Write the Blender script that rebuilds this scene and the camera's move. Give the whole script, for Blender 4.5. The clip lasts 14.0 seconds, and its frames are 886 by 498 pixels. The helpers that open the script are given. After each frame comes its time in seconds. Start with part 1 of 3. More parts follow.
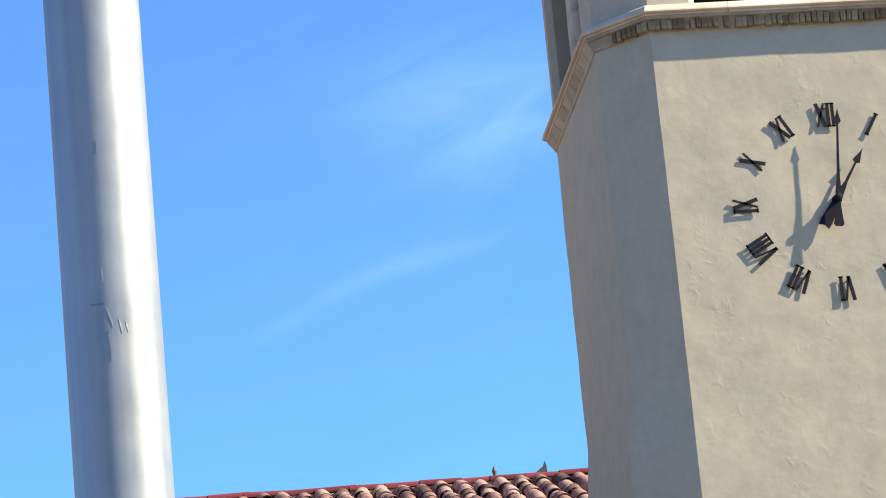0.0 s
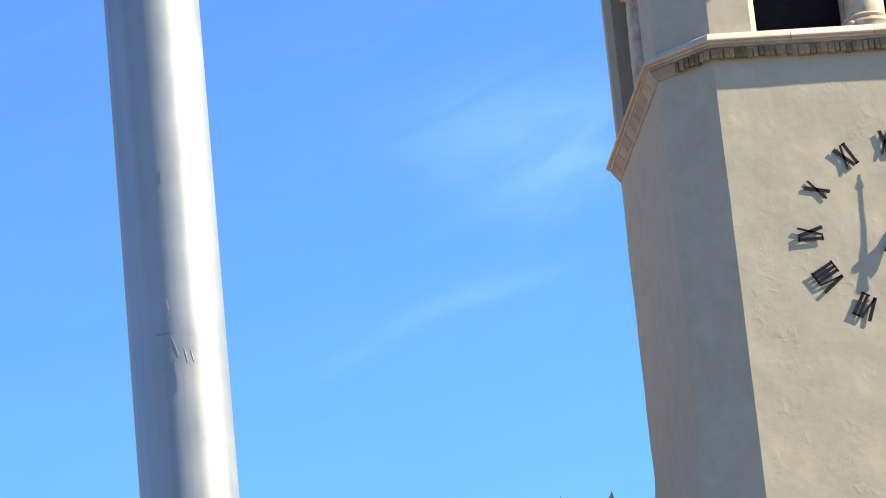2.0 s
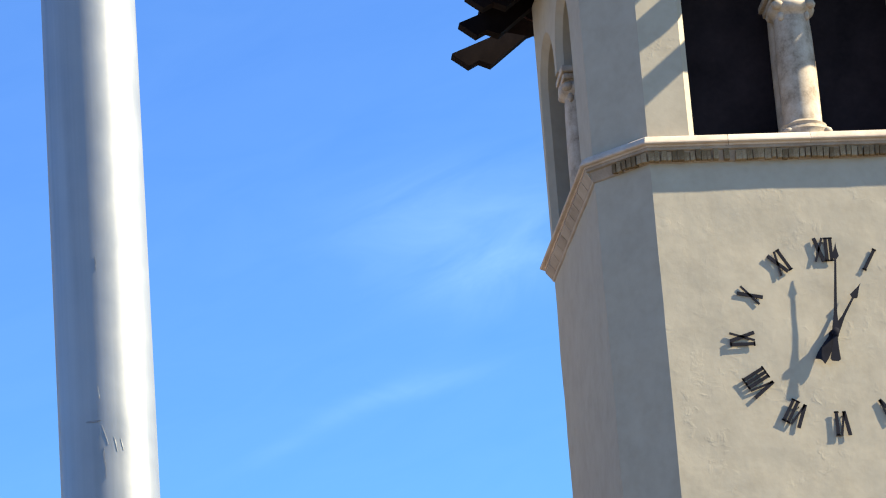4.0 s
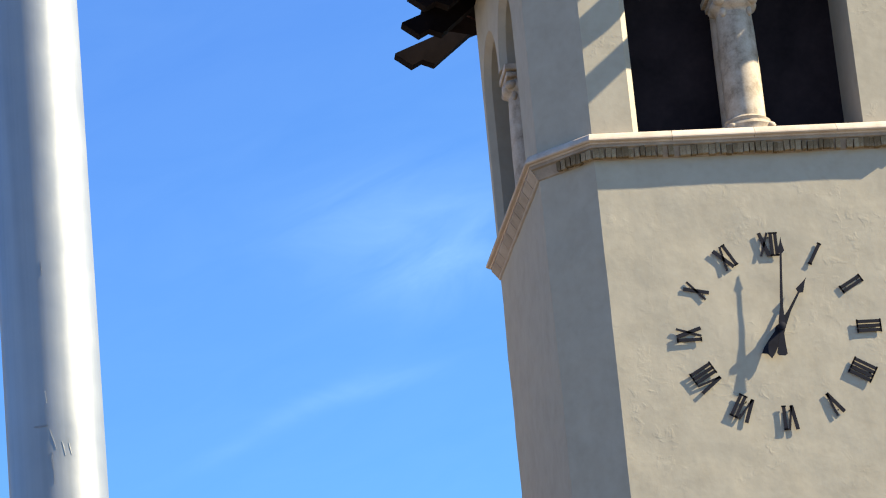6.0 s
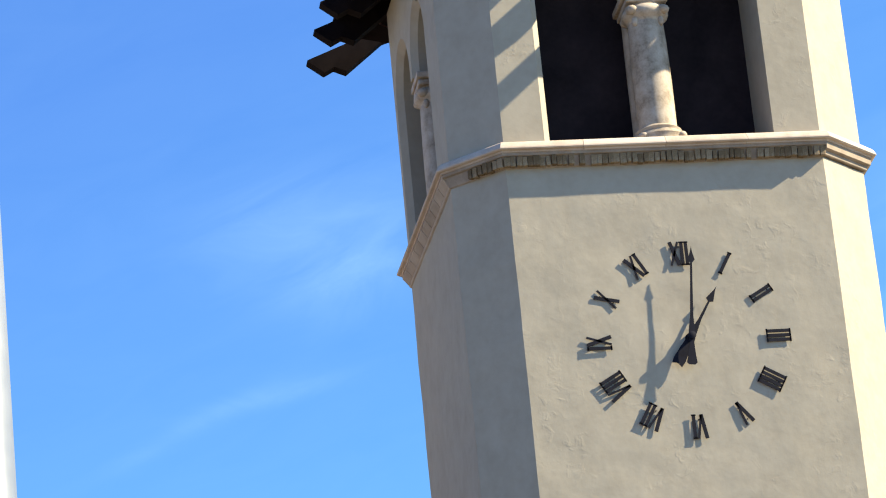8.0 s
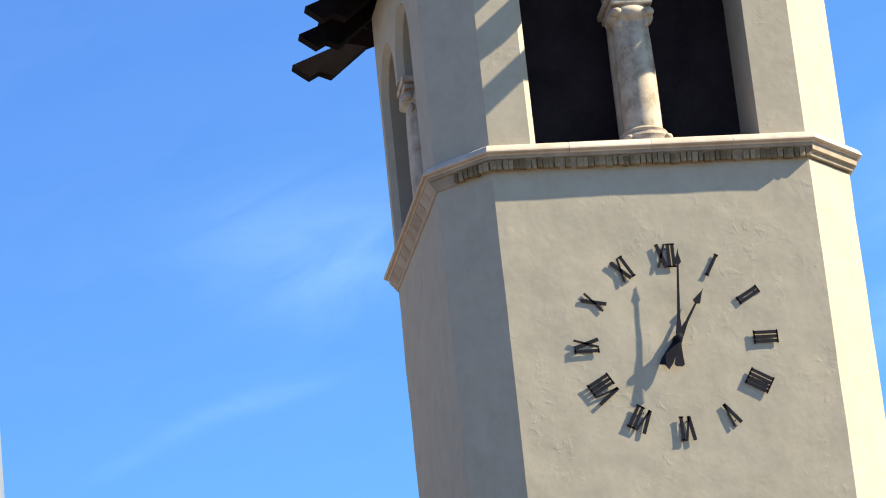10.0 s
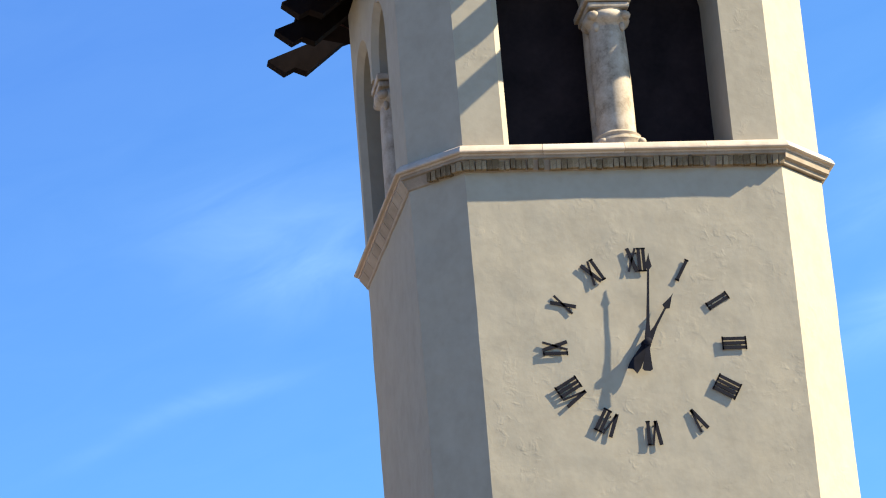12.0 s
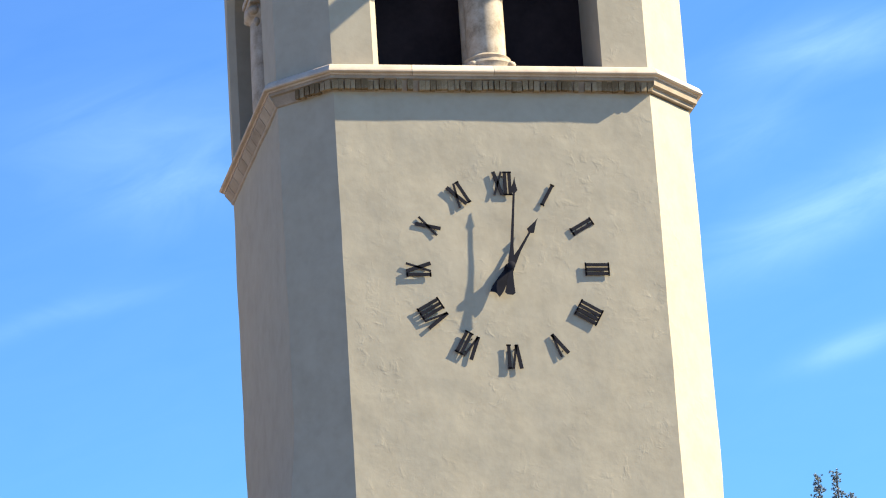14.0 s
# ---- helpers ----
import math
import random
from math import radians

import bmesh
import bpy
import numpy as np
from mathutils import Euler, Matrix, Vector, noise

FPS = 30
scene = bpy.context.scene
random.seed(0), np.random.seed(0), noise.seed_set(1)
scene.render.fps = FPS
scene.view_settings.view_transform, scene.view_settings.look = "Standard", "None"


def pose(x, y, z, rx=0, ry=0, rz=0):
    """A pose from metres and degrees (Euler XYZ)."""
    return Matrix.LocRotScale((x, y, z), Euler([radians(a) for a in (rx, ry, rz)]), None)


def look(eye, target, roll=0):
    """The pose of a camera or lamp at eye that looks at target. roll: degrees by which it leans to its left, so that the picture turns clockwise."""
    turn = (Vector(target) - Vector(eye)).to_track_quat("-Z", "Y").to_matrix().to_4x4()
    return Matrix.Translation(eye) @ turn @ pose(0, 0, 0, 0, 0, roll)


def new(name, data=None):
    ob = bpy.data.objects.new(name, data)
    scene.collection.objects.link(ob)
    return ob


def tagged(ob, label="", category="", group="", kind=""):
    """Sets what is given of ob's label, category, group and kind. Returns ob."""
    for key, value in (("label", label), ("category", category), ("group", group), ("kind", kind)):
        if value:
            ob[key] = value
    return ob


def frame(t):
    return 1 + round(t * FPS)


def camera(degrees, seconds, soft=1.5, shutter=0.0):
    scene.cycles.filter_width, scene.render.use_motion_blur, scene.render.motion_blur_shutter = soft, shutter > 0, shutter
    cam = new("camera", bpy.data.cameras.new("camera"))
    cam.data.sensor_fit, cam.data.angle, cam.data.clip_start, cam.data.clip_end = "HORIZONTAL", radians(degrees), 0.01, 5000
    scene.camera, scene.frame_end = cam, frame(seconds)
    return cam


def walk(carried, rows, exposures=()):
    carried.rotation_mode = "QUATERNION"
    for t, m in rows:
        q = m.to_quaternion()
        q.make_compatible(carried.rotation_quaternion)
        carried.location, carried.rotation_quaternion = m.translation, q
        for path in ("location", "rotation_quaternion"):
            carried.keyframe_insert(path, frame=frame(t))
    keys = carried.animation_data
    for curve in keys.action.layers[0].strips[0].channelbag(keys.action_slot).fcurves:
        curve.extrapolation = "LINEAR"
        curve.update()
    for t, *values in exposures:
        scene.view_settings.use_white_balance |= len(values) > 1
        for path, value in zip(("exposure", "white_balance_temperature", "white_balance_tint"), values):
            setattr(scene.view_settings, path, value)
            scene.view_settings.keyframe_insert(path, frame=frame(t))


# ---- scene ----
cam = camera(14.051, 14.0, soft=1.1)
PATH = [
    (0, (-7.4954, -34.8045, 1.3933), (-5.3938, -15.8983, 7.5688), -5.24),
    (0.5, (-7.4995, -34.8041, 1.3849), (-5.6693, -15.8949, 7.6375), -5.36),
    (1, (-7.4963, -34.8040, 1.3853), (-5.6627, -15.9255, 7.7287), -5.91),
    (1.5, (-7.4944, -34.8040, 1.3848), (-5.7192, -15.9412, 7.7913), -5.42),
    (2, (-7.4954, -34.8041, 1.3831), (-5.7408, -15.9289, 7.7588), -5.46),
    (2.5, (-7.4989, -34.8042, 1.3861), (-5.6356, -15.8956, 7.6306), -4.22),
    (3, (-7.5101, -34.8047, 1.3956), (-5.4434, -16.0494, 8.0264), -2.78),
    (3.2, (-7.4991, -34.8041, 1.3866), (-5.4534, -16.1538, 8.3135), -3.41),
    (5.3, (-7.4983, -34.8042, 1.3856), (-5.1856, -16.0989, 8.0761), -4.82),
    (5.5, (-7.4982, -34.8041, 1.3857), (-5.0289, -16.1687, 8.2137), -5.30),
    (6, (-7.4989, -34.8043, 1.3856), (-5.0489, -16.1628, 8.2040), -5.28),
    (6.5, (-7.5000, -34.8034, 1.3772), (-4.9699, -16.1267, 8.0690), -5.14),
    (7, (-7.4986, -34.8040, 1.3860), (-4.8359, -16.1496, 8.0885), -4.29),
    (7.5, (-7.4989, -34.8042, 1.3851), (-4.6417, -16.2386, 8.2518), -4.96),
    (8, (-7.4988, -34.8040, 1.3859), (-4.5572, -16.2323, 8.2006), -5.49),
    (8.2, (-7.4994, -34.8041, 1.3862), (-4.6012, -16.2021, 8.1366), -5.66),
    (10.5, (-7.4978, -34.8043, 1.3876), (-4.4592, -16.2565, 8.2249), -5.98),
    (11, (-7.4979, -34.8046, 1.3866), (-4.3724, -16.2655, 8.2082), -5.52),
    (11.5, (-7.4982, -34.8045, 1.3871), (-4.2338, -16.3379, 8.3391), -5.28),
    (12, (-7.4981, -34.8045, 1.3871), (-4.3230, -16.2689, 8.1951), -4.77),
    (12.5, (-7.4978, -34.8044, 1.3871), (-4.2612, -16.3208, 8.3065), -5.24),
    (13, (-7.4977, -34.8044, 1.3873), (-3.9436, -16.2242, 7.8794), -5.18),
    (13.5, (-7.4977, -34.8040, 1.3880), (-3.6250, -16.2690, 7.8265), -4.60),
    (14, (-7.4986, -34.8040, 1.3879), (-3.5908, -16.2406, 7.7229), -3.79),
]
walk(cam, [(t, look(eye, target, roll)) for t, eye, target, roll in PATH],
     exposures=[(0, 1.86), (3.2, 1.84), (5.3, 1.76), (12.5, 1.72), (13, 1.73), (14, 1.79)])

# ---- light ----
SUN = Vector((4.35, -1.0, 3.42)).normalized()
sun_data = bpy.data.lights.new("sun", "SUN")
sun_data.energy, sun_data.angle, sun_data.color = 4.8, radians(0.53), (1.0, 0.89, 0.625)
sun = new("sun", sun_data)
sun.matrix_world = look(SUN * 60, (0, 0, 0))

world = bpy.data.worlds.new("sky")
scene.world = world
world.use_nodes = True


def node(tree, kind, **values):
    n = tree.nodes.new(kind)
    for key, value in values.items():
        if key == "op":
            n.operation = value
        elif key == "blend":
            n.blend_type = value
        elif key == "kind":
            n.data_type = value
    return n


def calc(tree, op, a, b=None, c=None):
    """A maths node; its inputs are sockets or numbers."""
    n = node(tree, "ShaderNodeMath", op=op)
    for i, v in enumerate((a, b, c)):
        if v is None:
            continue
        if isinstance(v, (int, float)):
            n.inputs[i].default_value = v
        else:
            tree.links.new(v, n.inputs[i])
    return n.outputs[0]


def build_sky():
    tree = world.node_tree
    tree.nodes.clear()
    out = tree.nodes.new("ShaderNodeOutputWorld")
    back = tree.nodes.new("ShaderNodeBackground")
    sky = tree.nodes.new("ShaderNodeTexSky")
    sky.sky_type, sky.sun_disc = "NISHITA", False
    sky.sun_elevation = math.asin(SUN.z)
    sky.sun_rotation = math.atan2(SUN.x, SUN.y)
    sky.altitude, sky.air_density, sky.dust_density, sky.ozone_density = 300, 1.0, 0.3, 2.2
    coord = tree.nodes.new("ShaderNodeTexCoord")
    split = tree.nodes.new("ShaderNodeSeparateXYZ")
    tree.links.new(coord.outputs["Generated"], split.inputs[0])
    x, y, z = split.outputs
    az = calc(tree, "MULTIPLY", calc(tree, "ARCTAN2", x, y), 57.29578)
    el = calc(tree, "MULTIPLY", calc(tree, "ARCSINE", z), 57.29578)
    # fine streaks drawn out along the wind
    flow = tree.nodes.new("ShaderNodeCombineXYZ")
    turned = calc(tree, "SUBTRACT", el, calc(tree, "MULTIPLY", az, 0.24))
    tree.links.new(calc(tree, "MULTIPLY", az, 0.35), flow.inputs[0])
    tree.links.new(calc(tree, "MULTIPLY", turned, 1.1), flow.inputs[1])
    fine = tree.nodes.new("ShaderNodeTexNoise")
    fine.inputs["Scale"].default_value, fine.inputs["Detail"].default_value = 1.0, 7
    fine.inputs["Roughness"].default_value, fine.inputs["Distortion"].default_value = 0.6, 0.7
    tree.links.new(flow.outputs[0], fine.inputs["Vector"])
    grain = calc(tree, "MULTIPLY_ADD", fine.outputs["Fac"], 1.7, -0.2)
    total = None
    # cirrus wisps: bearing, height, half length, half width (degrees), slope, strength
    for a0, e0, la, le, slope, power in (
        (5.9, 17.82, 1.2, 0.16, 0.17, 0.12), (4.2, 17.28, 1.3, 0.17, 0.42, 0.09), (6.9, 20.4, 2.2, 0.9, 0.05, 0.14),
        (7.6, 19.6, 1.2, 0.6, 0.2, 0.12), (18.2, 18.5, 2.0, 0.55, 0.33, 0.31), (18.7, 16.45, 1.0, 0.2, 0.25, 0.28),
        (18.9, 21.2, 1.6, 0.45, 0.1, 0.28), (17.2, 20.0, 1.0, 0.6, 0.2, 0.15), (21.5, 19.6, 2.0, 0.6, 0.25, 0.3),
    ):
        da = calc(tree, "SUBTRACT", az, a0)
        de = calc(tree, "SUBTRACT", calc(tree, "SUBTRACT", el, e0), calc(tree, "MULTIPLY", da, slope))
        q = calc(tree, "ADD", calc(tree, "POWER", calc(tree, "ABSOLUTE", calc(tree, "DIVIDE", da, la)), 2.0),
                 calc(tree, "POWER", calc(tree, "ABSOLUTE", calc(tree, "DIVIDE", de, le)), 2.0))
        w = calc(tree, "MULTIPLY", calc(tree, "EXPONENT", calc(tree, "MULTIPLY", q, -1.0)), power)
        total = w if total is None else calc(tree, "ADD", total, w)
    veil = calc(tree, "ADD", calc(tree, "MULTIPLY", total, calc(tree, "MAXIMUM", grain, 0.1)), calc(tree, "MULTIPLY", calc(tree, "MAXIMUM", grain, 0.0), 0.03))
    mix = tree.nodes.new("ShaderNodeMix")
    mix.data_type = "RGBA"
    tree.links.new(calc(tree, "MINIMUM", veil, 0.8), mix.inputs["Factor"])
    tint = tree.nodes.new("ShaderNodeMix")
    tint.data_type, tint.blend_type = "RGBA", "MULTIPLY"
    tint.inputs["Factor"].default_value = 1.0
    # paler and greener towards the horizon and the sun
    low_part = calc(tree, "ADD", calc(tree, "DIVIDE", calc(tree, "SUBTRACT", 24.0, el), 10.0), calc(tree, "MULTIPLY", calc(tree, "SUBTRACT", az, 6.0), 0.035))
    grade = tree.nodes.new("ShaderNodeMix")
    grade.data_type = "RGBA"
    grade.clamp_factor = True
    grade.inputs["A"].default_value, grade.inputs["B"].default_value = (*SKY_TINT, 1), (*LOW_TINT, 1)
    tree.links.new(low_part, grade.inputs["Factor"])
    tree.links.new(grade.outputs["Result"], tint.inputs["B"])
    tree.links.new(sky.outputs[0], tint.inputs["A"])
    tree.links.new(tint.outputs["Result"], mix.inputs["A"])
    mix.inputs["B"].default_value = (*CLOUD, 1)
    tree.links.new(mix.outputs["Result"], back.inputs["Color"])
    back.inputs["Strength"].default_value = SKY_STRENGTH
    tree.links.new(back.outputs[0], out.inputs[0])


SKY_TINT, LOW_TINT = (0.59, 1.005, 1.59), (0.63, 1.155, 1.52)
CLOUD, SKY_STRENGTH = (5.0, 7.6, 10.0), 0.05
build_sky()


# ---- materials ----
def material(name, colors, scale=3.0, rough=0.85, metal=0.0, bump=0.2, bump_scale=40.0, bump_deep=0.0016, streak=0.0, streak_size=(9, 9, 0.5), vary=0.0, grain=0.25, gloss=0.5, marks=0.0):
    """A surface with two scales of colour, fine relief and, where asked, streaks down the wall and a shift from piece to piece."""
    m = bpy.data.materials.new(name)
    m.use_nodes = True
    tree = m.node_tree
    shade = tree.nodes["Principled BSDF"]
    coord = tree.nodes.new("ShaderNodeTexCoord")
    large = tree.nodes.new("ShaderNodeTexNoise")
    large.inputs["Scale"].default_value, large.inputs["Detail"].default_value, large.inputs["Roughness"].default_value = scale, 6, 0.6
    small = tree.nodes.new("ShaderNodeTexNoise")
    small.inputs["Scale"].default_value, small.inputs["Detail"].default_value = bump_scale, 5
    for n in (large, small):
        tree.links.new(coord.outputs["Object"], n.inputs["Vector"])
    ramp = tree.nodes.new("ShaderNodeValToRGB")
    stops = ramp.color_ramp.elements
    stops[0].position, stops[1].position = 0.3, 0.7
    stops[0].color, stops[1].color = (*colors[0], 1), (*colors[-1], 1)
    for i, c in enumerate(colors[1:-1]):
        stops.new(0.3 + 0.4 * (i + 1) / (len(colors) - 1)).color = (*c, 1)
    blend = calc(tree, "ADD", calc(tree, "MULTIPLY", large.outputs["Fac"], 1 - grain), calc(tree, "MULTIPLY", small.outputs["Fac"], grain))
    if streak:
        stretch = tree.nodes.new("ShaderNodeMapping")
        stretch.inputs["Scale"].default_value = streak_size
        run = tree.nodes.new("ShaderNodeTexNoise")
        run.inputs["Scale"].default_value, run.inputs["Detail"].default_value = 1.0, 4
        tree.links.new(coord.outputs["Object"], stretch.inputs["Vector"])
        tree.links.new(stretch.outputs[0], run.inputs["Vector"])
        blend = calc(tree, "ADD", blend, calc(tree, "MULTIPLY", calc(tree, "SUBTRACT", run.outputs["Fac"], 0.5), streak))
    if vary:
        info = tree.nodes.new("ShaderNodeObjectInfo")
        geo = tree.nodes.new("ShaderNodeNewGeometry")
        both = calc(tree, "FRACT", calc(tree, "ADD", info.outputs["Random"], geo.outputs["Random Per Island"]))
        blend = calc(tree, "ADD", blend, calc(tree, "MULTIPLY", calc(tree, "SUBTRACT", both, 0.5), vary))
    tree.links.new(blend, ramp.inputs[0])
    tree.links.new(ramp.outputs[0], shade.inputs["Base Color"])
    shade.inputs["Metallic"].default_value = metal
    shade.inputs["Specular IOR Level"].default_value = gloss
    tree.links.new(calc(tree, "ADD", calc(tree, "MULTIPLY", small.outputs["Fac"], 0.2), rough - 0.1), shade.inputs["Roughness"])
    if marks:
        # sparse trowel ridges, gathered in patches
        ridge = None
        for size, low, high, bend in ((8.5, 0.50, 0.72, 0.5), (1.9, 0.42, 0.66, 0.3)):
            scrape = tree.nodes.new("ShaderNodeTexNoise")
            scrape.inputs["Scale"].default_value, scrape.inputs["Detail"].default_value, scrape.inputs["Distortion"].default_value = size, 4, bend
            tree.links.new(coord.outputs["Object"], scrape.inputs["Vector"])
            ledge = tree.nodes.new("ShaderNodeMapRange")
            ledge.interpolation_type = "SMOOTHSTEP"
            ledge.inputs["From Min"].default_value, ledge.inputs["From Max"].default_value = low, high
            tree.links.new(scrape.outputs["Fac"], ledge.inputs["Value"])
            ridge = ledge.outputs[0] if ridge is None else calc(tree, "MULTIPLY", ridge, ledge.outputs[0])
        under = tree.nodes.new("ShaderNodeBump")
        under.inputs["Strength"].default_value, under.inputs["Distance"].default_value = marks, 0.006
        tree.links.new(ridge, under.inputs["Height"])
    relief = tree.nodes.new("ShaderNodeBump")
    if marks:
        tree.links.new(under.outputs[0], relief.inputs["Normal"])
    relief.inputs["Strength"].default_value, relief.inputs["Distance"].default_value = bump, bump_deep
    tree.links.new(small.outputs["Fac"], relief.inputs["Height"])
    tree.links.new(relief.outputs[0], shade.inputs["Normal"])
    return m


PLASTER = material("lime_plaster", [(0.318, 0.274, 0.214), (0.356, 0.309, 0.244), (0.385, 0.336, 0.268)], 3.6, 0.92, bump=0.42, bump_scale=11, bump_deep=0.005, streak=0.08, grain=0.35, gloss=0.2, marks=0.25)
STONE = material("pale_stone", [(0.25, 0.195, 0.15), (0.33, 0.265, 0.21), (0.39, 0.32, 0.26)], 5, 0.85, bump=0.4, bump_scale=50, vary=0.3, gloss=0.25)
COLUMN = material("washed_marble", [(0.20, 0.15, 0.105), (0.37, 0.30, 0.235), (0.48, 0.405, 0.335)], 6, 0.8, bump=0.4, bump_scale=45, streak=0.25, vary=0.1, gloss=0.25)
COPING = material("washed_pale_stone", [(0.40, 0.31, 0.25), (0.49, 0.395, 0.325), (0.54, 0.445, 0.375)], 5, 0.85, bump=0.4, bump_scale=50, vary=0.25, gloss=0.25)
DENTIL = material("weathered_brick", [(0.13, 0.088, 0.05), (0.21, 0.15, 0.09), (0.30, 0.225, 0.145)], 14, 0.95, bump=0.6, bump_scale=55, vary=0.35, grain=0.4, gloss=0.05)
# near-black so that the colour itself gives the belfry's inner shade
CHAMBER_SHADE = material("chamber_shade_black", [(0.012, 0.010, 0.012), (0.032, 0.024, 0.027)], 2, 0.95, bump=0.3, bump_scale=20, gloss=0.05)
TIMBER = material("dark_larch", [(0.005, 0.0035, 0.004), (0.013, 0.009, 0.0085)], 6, 0.95, bump=0.15, bump_scale=30, vary=0.2, gloss=0.04)
IRON = material("painted_iron", [(0.005, 0.005, 0.010), (0.012, 0.012, 0.021)], 12, 0.75, bump=0.2, bump_scale=80, gloss=0.12)
TILE = material("clay_tile", [(0.045, 0.023, 0.024), (0.125, 0.062, 0.056), (0.205, 0.12, 0.106), (0.275, 0.185, 0.165)], 11, 0.92, bump=0.6, bump_scale=50, vary=0.36, gloss=0.2)
RIDGE = material("red_clay_tile", [(0.06, 0.009, 0.016), (0.13, 0.022, 0.034)], 7, 0.85, bump=0.4, bump_scale=60, vary=0.4, gloss=0.2)
PAINT = material("worn_grey_paint", [(0.205, 0.207, 0.215), (0.258, 0.26, 0.27), (0.305, 0.307, 0.317)], 2.2, 0.44, metal=0.5, bump=0.22, bump_scale=11, bump_deep=0.004, streak=0.6, streak_size=(38, 38, 0.7), gloss=0.5)
SCUFF = material("scuffed_paint", [(0.10, 0.11, 0.13), (0.2, 0.21, 0.24)], 30, 0.8, bump=0.3, bump_scale=90)
FLAKE = material("lifted_paint", [(0.30, 0.29, 0.275), (0.42, 0.41, 0.39)], 30, 0.5, bump=0.3, bump_scale=90)
LEAD = material("weathered_lead", [(0.035, 0.037, 0.055), (0.07, 0.073, 0.095)], 12, 0.7, bump=0.2, bump_scale=80)
GROUND = material("gravel_ground", [(0.11, 0.098, 0.08), (0.165, 0.148, 0.122)], 0.6, 0.95, bump=0.6, bump_scale=25)
BARK = material("bark", [(0.06, 0.055, 0.055), (0.12, 0.11, 0.105)], 5, 0.95, bump=0.8, bump_scale=25)
# pale blue-grey: the haze of distance is mixed into the needle colour
HAZY_NEEDLES = material("hazy_needles", [(0.16, 0.205, 0.25), (0.25, 0.29, 0.33)], 1.5, 0.8, vary=0.5, bump=0.1)


# ---- builders ----
def mesh_object(name, bm, mat, smooth=False):
    bmesh.ops.recalc_face_normals(bm, faces=bm.faces)
    data = bpy.data.meshes.new(name)
    bm.to_mesh(data)
    bm.free()
    data.materials.append(mat)
    if smooth:
        data.shade_smooth()
        data.set_sharp_from_angle(angle=radians(35))
    return new(name, data)


def part(name, bm, mat, parent, label="", smooth=False):
    ob = mesh_object(name, bm, mat, smooth)
    ob.parent = parent
    if label:
        ob["label"] = label
    return ob


def share(name, data, parent, m):
    """Another piece on the same mesh."""
    ob = new(name, data)
    ob.parent = parent
    ob.matrix_basis = m
    return ob


def thing(name, label, category, group="", kind="", at=(0, 0, 0)):
    ob = new(name)
    ob.location = at
    ob.empty_display_size = 0.2
    return tagged(ob, label, category, group, kind)


def box(bm, lo, hi, bevel=0.0):
    made = bmesh.ops.create_cube(bm, size=1.0)["verts"]
    for v in made:
        v.co = Vector([l + (c + 0.5) * (h - l) for c, l, h in zip(v.co, lo, hi)])
    if bevel:
        edges = list({e for v in made for e in v.link_edges})
        bmesh.ops.bevel(bm, geom=edges, offset=bevel, segments=2, affect="EDGES", profile=0.5)


def turn_profile(bm, profile, segments=32, centre=(0, 0)):
    """A solid of revolution from (radius, height) pairs."""
    rings = []
    for r, z in profile:
        rings.append([bm.verts.new((centre[0] + r * math.cos(2 * math.pi * k / segments), centre[1] + r * math.sin(2 * math.pi * k / segments), z)) for k in range(segments)])
    for a, b in zip(rings, rings[1:]):
        for k in range(segments):
            bm.faces.new((a[k], a[(k + 1) % segments], b[(k + 1) % segments], b[k]))
    bm.faces.new(rings[0][::-1])
    bm.faces.new(rings[-1])


def extrude_outline(bm, outline, depth, m=None):
    """A plate from an outline in x and z, standing from y = 0 to y = -depth."""
    m = m or Matrix()
    front = [bm.verts.new(m @ Vector((x, -depth, z))) for x, z in outline]
    back = [bm.verts.new(m @ Vector((x, 0, z))) for x, z in outline]
    bm.faces.new(front)
    bm.faces.new(back[::-1])
    for k in range(len(outline)):
        n = (k + 1) % len(outline)
        bm.faces.new((front[k], back[k], back[n], front[n]))


# ---- the ground ----
bm = bmesh.new()
bmesh.ops.create_grid(bm, x_segments=40, y_segments=40, size=2500)
ground = mesh_object("ground", bm, GROUND)
tagged(ground, "pale gravel and paving of the church square", "ground", kind="structure")

# ---- the bell tower ----
HALF, FLAT, EAST = 2.1, 1.614, 0.05          # half width of the tower, half width of a main face
SILL, TOP = 14.47, 17.42         # belfry sill and head of the wall


def skew(x, y):
    """The west side of the tower is a little short and out of square."""
    if x < 0 and y > -FLAT:
        f = (y + FLAT) / (2 * FLAT) * min(1.0, -x / HALF)
        return x - 0.06 * f, y - 0.33 * f
    return x, y


OCTAGON = [(-FLAT, -HALF), (FLAT, -HALF), (HALF + EAST, -FLAT), (HALF + EAST, FLAT), (FLAT, HALF), (-FLAT, HALF), (-HALF, FLAT), (-HALF, -FLAT)]
OCTAGON = [skew(*p) for p in OCTAGON]

tower = thing("bell_tower", "square cream-plastered bell tower with chamfered corners and a twin-arched belfry", "tower")


def octagon(out):
    """The tower's plan, pushed out by some metres."""
    k = out * math.tan(radians(22.5))
    f, h = FLAT + k, HALF + out
    return [skew(*p) for p in ((-f, -h), (f, -h), (h + EAST, -f), (h + EAST, f), (f, h), (-f, h), (-h, f), (-h, -f))]


def uneven(p, amount=0.008):
    q = Vector(p)
    return amount * (noise.noise(q * 1.7) + 0.3 * noise.noise(q * 4.6) + 0.08 * noise.noise(q * 12.0))


